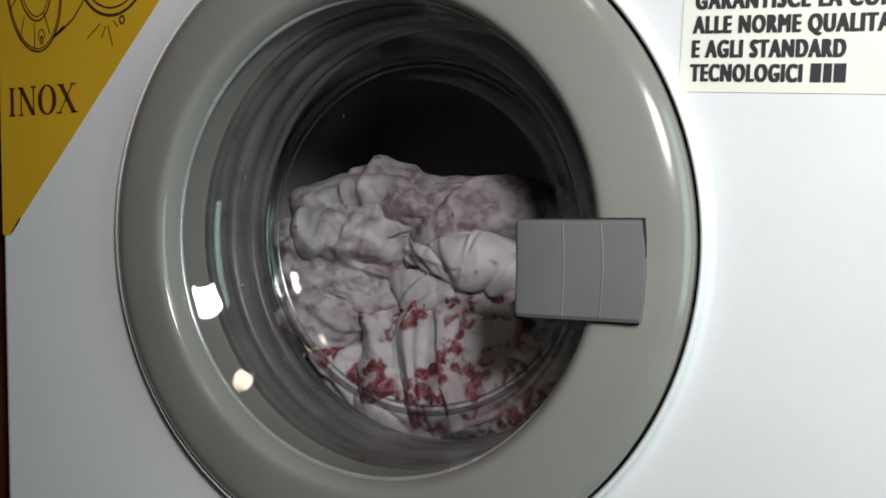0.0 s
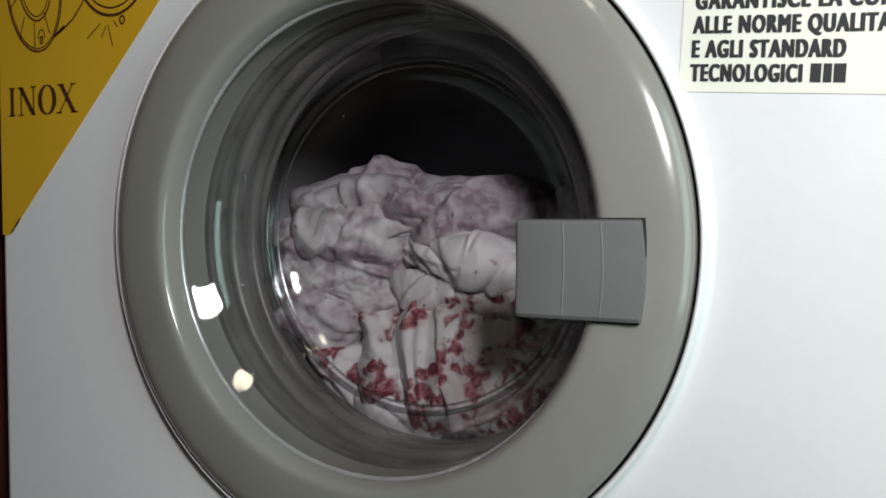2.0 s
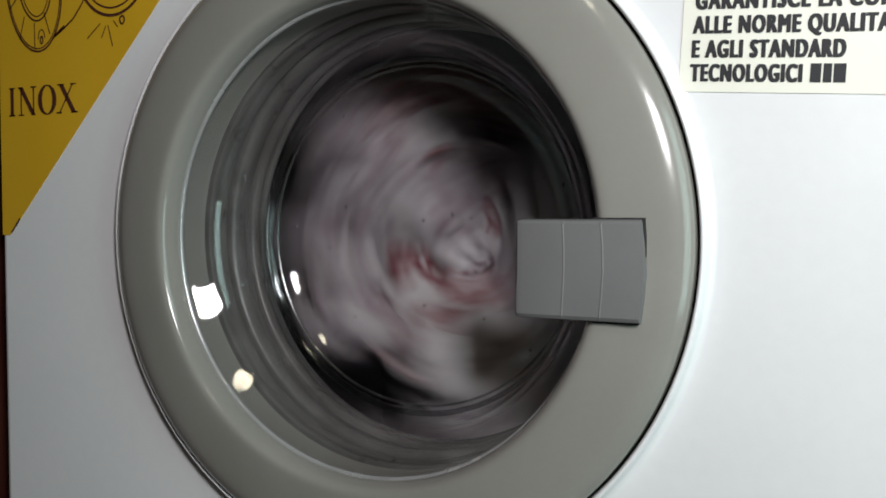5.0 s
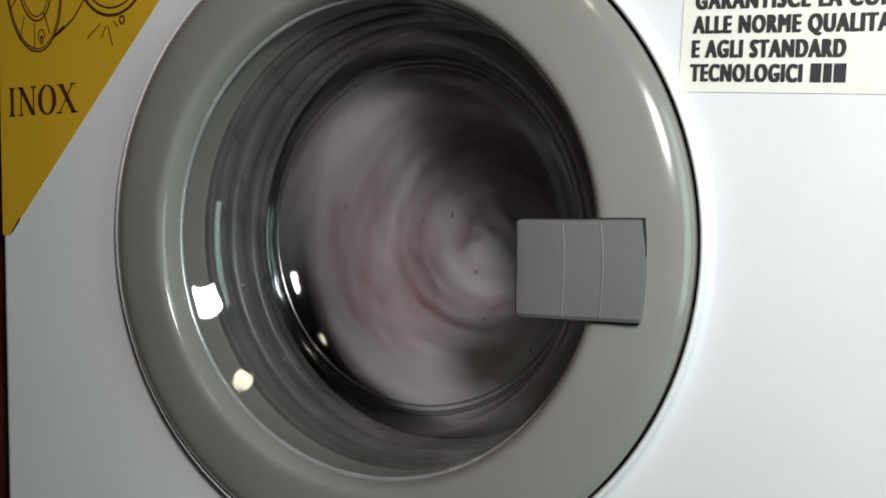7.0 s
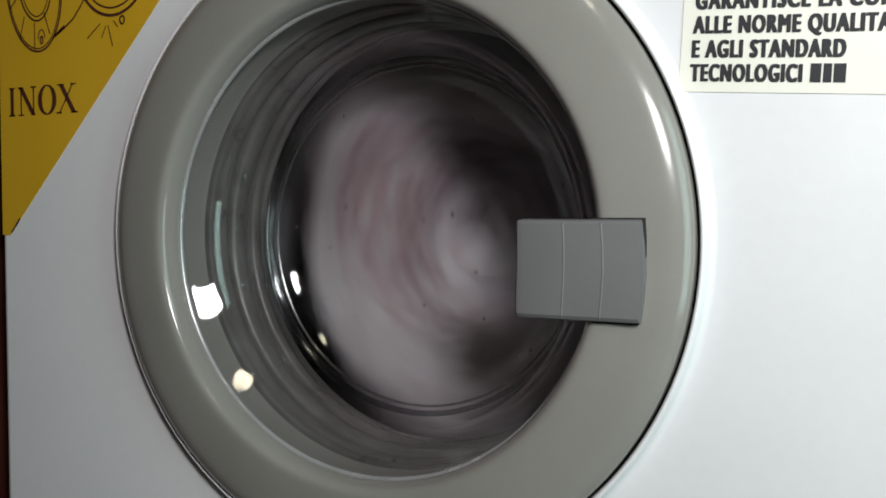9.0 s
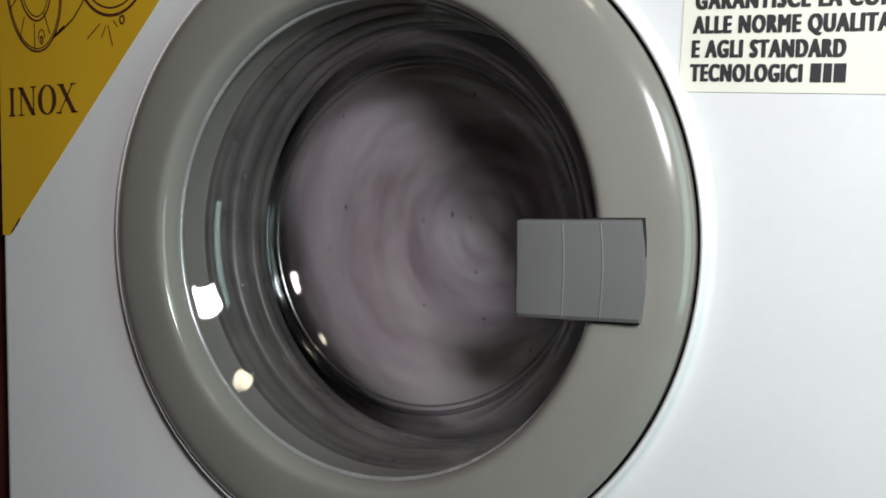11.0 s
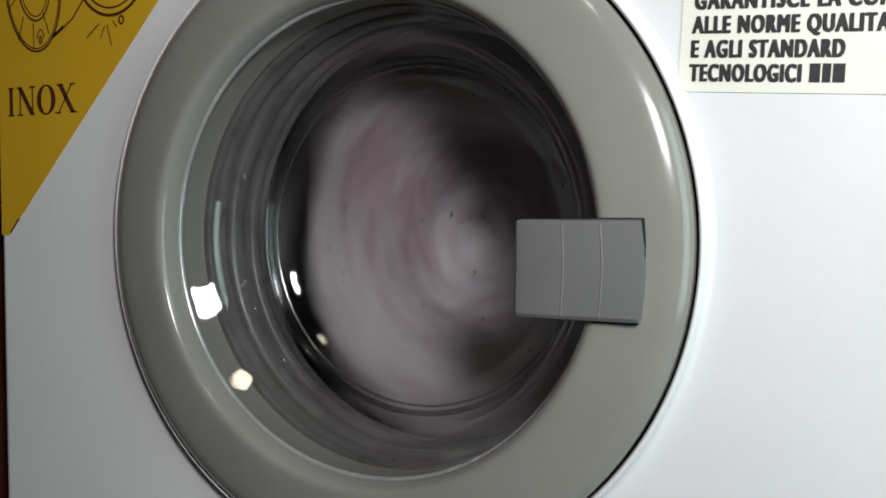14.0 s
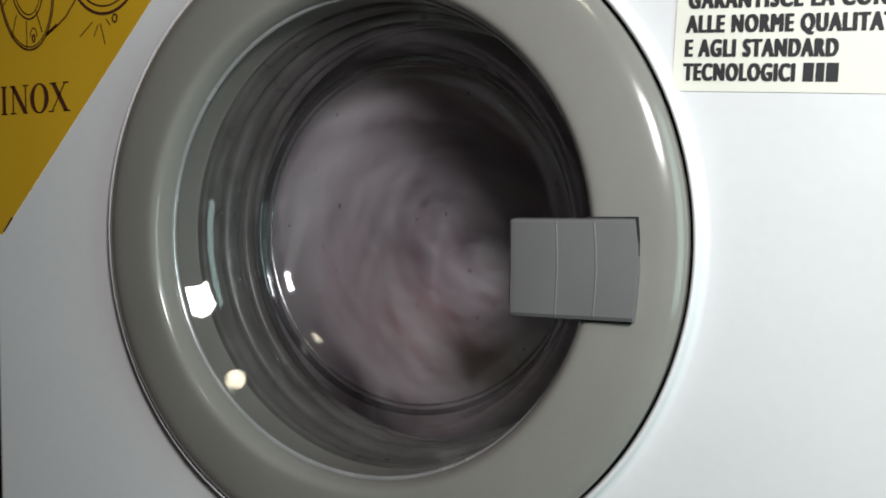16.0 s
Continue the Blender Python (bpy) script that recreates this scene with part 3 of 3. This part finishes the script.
# How four heaps of the laundry tumble: seconds, x, z of the heap's middle, degrees turned anticlockwise.
TOP_HEAP = [(2.52, -0.043, 0.017, 0), (2.6, -0.043, 0.016, 3), (2.7, -0.045, 0.005, 18), (2.8, -0.040, -0.020, 48), (2.9, -0.025, -0.030, 75), (3.0, -0.035, -0.050, 112),
            (3.1, -0.020, -0.060, 150), (3.2, 0.030, -0.030, 192), (3.3, 0.040, 0.000, 236), (3.4, 0.030, 0.036, 280), (3.5, 0.000, 0.052, 325),
            (3.6, -0.040, 0.030, 360), (3.7, -0.060, 0.000, 384), (3.8, -0.055, -0.040, 400), (3.9, -0.045, -0.045, 411), (4.0, -0.012, 0.000, 420),
            (4.1, 0.012, 0.008, 455), (4.2, 0.010, 0.030, 510), (4.3, -0.020, 0.040, 560)]
RIGHT_HEAP = [(2.52, 0.025, -0.020, 0), (2.6, 0.026, -0.018, 3), (2.7, 0.030, -0.005, 18), (2.8, 0.020, 0.012, 50), (2.9, 0.020, 0.030, 80), (3.0, -0.068, 0.064, 125),
              (3.1, -0.075, 0.020, 160), (3.2, -0.070, -0.040, 190), (3.3, -0.040, -0.080, 215), (3.4, 0.000, -0.090, 240), (3.5, 0.022, -0.084, 270),
              (3.6, 0.060, -0.030, 305), (3.7, 0.050, 0.010, 335), (3.8, 0.000, 0.050, 370), (3.9, -0.045, 0.000, 410), (4.0, -0.010, -0.052, 440),
              (4.1, 0.000, -0.080, 475), (4.2, 0.030, -0.080, 505), (4.3, 0.060, -0.040, 540)]
LOW_HEAP = [(2.52, 0.020, -0.088, 0), (2.6, 0.021, -0.087, 3), (2.7, 0.030, -0.080, 18), (2.8, 0.055, -0.050, 48), (2.9, 0.055, -0.020, 78), (3.0, 0.016, 0.026, 112),
            (3.1, -0.004, 0.032, 150), (3.2, -0.022, 0.000, 185), (3.3, -0.030, -0.050, 215), (3.4, -0.016, -0.085, 245), (3.5, -0.012, -0.086, 275),
            (3.6, 0.020, -0.070, 300), (3.7, 0.050, -0.040, 330), (3.8, 0.055, -0.020, 360), (3.9, 0.050, 0.000, 395), (4.0, 0.034, 0.006, 430),
            (4.1, 0.000, 0.040, 470), (4.2, -0.040, 0.020, 510), (4.3, -0.070, -0.030, 545)]
LEFT_HEAP = [(2.52, -0.080, -0.080, 0), (2.6, -0.079, -0.081, 3), (2.7, -0.055, -0.085, 18), (2.8, -0.030, -0.100, 48), (2.9, 0.000, -0.090, 75), (3.0, -0.010, -0.095, 105),
             (3.1, 0.010, -0.090, 135), (3.2, 0.040, -0.080, 165), (3.3, 0.050, -0.060, 200), (3.4, 0.058, 0.000, 230), (3.5, 0.038, 0.036, 265),
             (3.6, -0.010, 0.050, 300), (3.7, -0.050, 0.045, 340), (3.8, -0.080, 0.000, 375), (3.9, -0.060, -0.030, 405), (4.0, -0.018, -0.010, 435),
             (4.1, -0.010, -0.050, 465), (4.2, 0.030, -0.090, 495), (4.3, 0.060, -0.060, 530)]
BACK_HEAP = [(2.52, -0.020, -0.140, 0), (2.7, -0.010, -0.142, 10), (3.0, 0.050, -0.130, 40), (3.2, 0.020, -0.145, 75), (3.5, 0.040, -0.140, 110), (3.8, 0.010, -0.145, 150),
             (4.1, 0.045, -0.135, 190), (4.3, 0.070, -0.110, 225)]
HEAPS = {0: TOP_HEAP, 1: TOP_HEAP, 10: TOP_HEAP, 2: RIGHT_HEAP, 4: RIGHT_HEAP, 9: RIGHT_HEAP, 11: RIGHT_HEAP,
         5: LOW_HEAP, 8: LOW_HEAP, 14: BACK_HEAP, 12: BACK_HEAP, 3: LEFT_HEAP, 6: LEFT_HEAP, 7: LEFT_HEAP, 13: BACK_HEAP, 15: LEFT_HEAP, 16: LOW_HEAP}


def between(rows, t):
    """The row at t, by a smooth curve through the rows."""
    if t <= rows[0][0]:
        return rows[0][1:]
    if t >= rows[-1][0]:
        return rows[-1][1:]
    i = max(k for k in range(len(rows) - 1) if rows[k][0] <= t)
    p1, p2 = rows[i], rows[i + 1]
    p0, p3 = rows[max(i - 1, 0)], rows[min(i + 2, len(rows) - 1)]
    f = (t - p1[0]) / (p2[0] - p1[0])
    return [0.5 * (2 * b + (c - a) * f + (2 * a - 5 * b + 4 * c - d) * f * f + (3 * b - a - 3 * c + d) * f ** 3)
            for a, b, c, d in zip(p0[1:], p1[1:], p2[1:], p3[1:])]


SETTLE = 4.25
LIFT = 0.026    # how far the tumbling pieces draw back from the glass


def ease(f):
    f = min(1.0, max(0.0, f))
    return f * f * (3 - 2 * f)


def motions():
    times = [0.0, 2.0] + [k / FPS for k in range(round(2.5 * FPS), round(16.0 * FPS) + 1)]
    home = drum.matrix_local.copy()
    walk(drum, [(t, home @ pose(0, 0, 0, 0, -drum_angle(t), 0)) for t in times])
    for k, ob in enumerate(laundry):
        x, y, z = BUNDLES[k][1]
        heap = HEAPS[k]
        ox0, oz0 = x - heap[0][1], z - heap[0][2]
        # place in the spinning ring, in the drum's own space
        if k in (10, 11):
            slot_r, slot_a, back = 0.058, 180.0 * (k == 11), 0.062 - 0.005 * (k == 11)
        elif k < 10 or k > 14:
            slot_r, slot_a, back = 0.113, 30.0 * (k if k < 10 else k - 5), 0.050 if BUNDLES[k][7] is RED_PRINT else 0.020
        else:
            slot_r, slot_a, back = 0.085, 120.0 * k + 20, 0.034
        # there a piece lies along the ring
        lie = slot_a + (90 if BUNDLES[k][2][0] > BUNDLES[k][2][2] else 0)
        settle, rows = None, []
        for t in times:
            hx, hz, turned = between(heap, min(t, SETTLE))
            c, s = math.cos(radians(turned)), math.sin(radians(turned))
            px, pz, py = hx + ox0 * c - oz0 * s, hz + ox0 * s + oz0 * c, y + LIFT * ease((t - START) / 0.5)
            if t > SETTLE:
                now = drum_angle(t)
                if settle is None:
                    was = drum_angle(SETTLE)
                    a = math.degrees(math.atan2(pz, px)) - was
                    settle = (math.hypot(px, pz), a, turned - was, (slot_a - a + 180) % 360 - 180, (lie - turned + was + 90) % 180 - 90)
                f = ease((t - SETTLE) / 1.5)
                a = radians(settle[1] + settle[3] * f + now)
                r = settle[0] + (slot_r - settle[0]) * f
                px, pz, py = r * math.cos(a), r * math.sin(a), y + LIFT + (back - LIFT) * f
                turned = settle[2] + settle[4] * f + now
            rows.append((t, pose(px, py, pz, 0, -turned, 0)))
        walk(ob, rows)


motions()
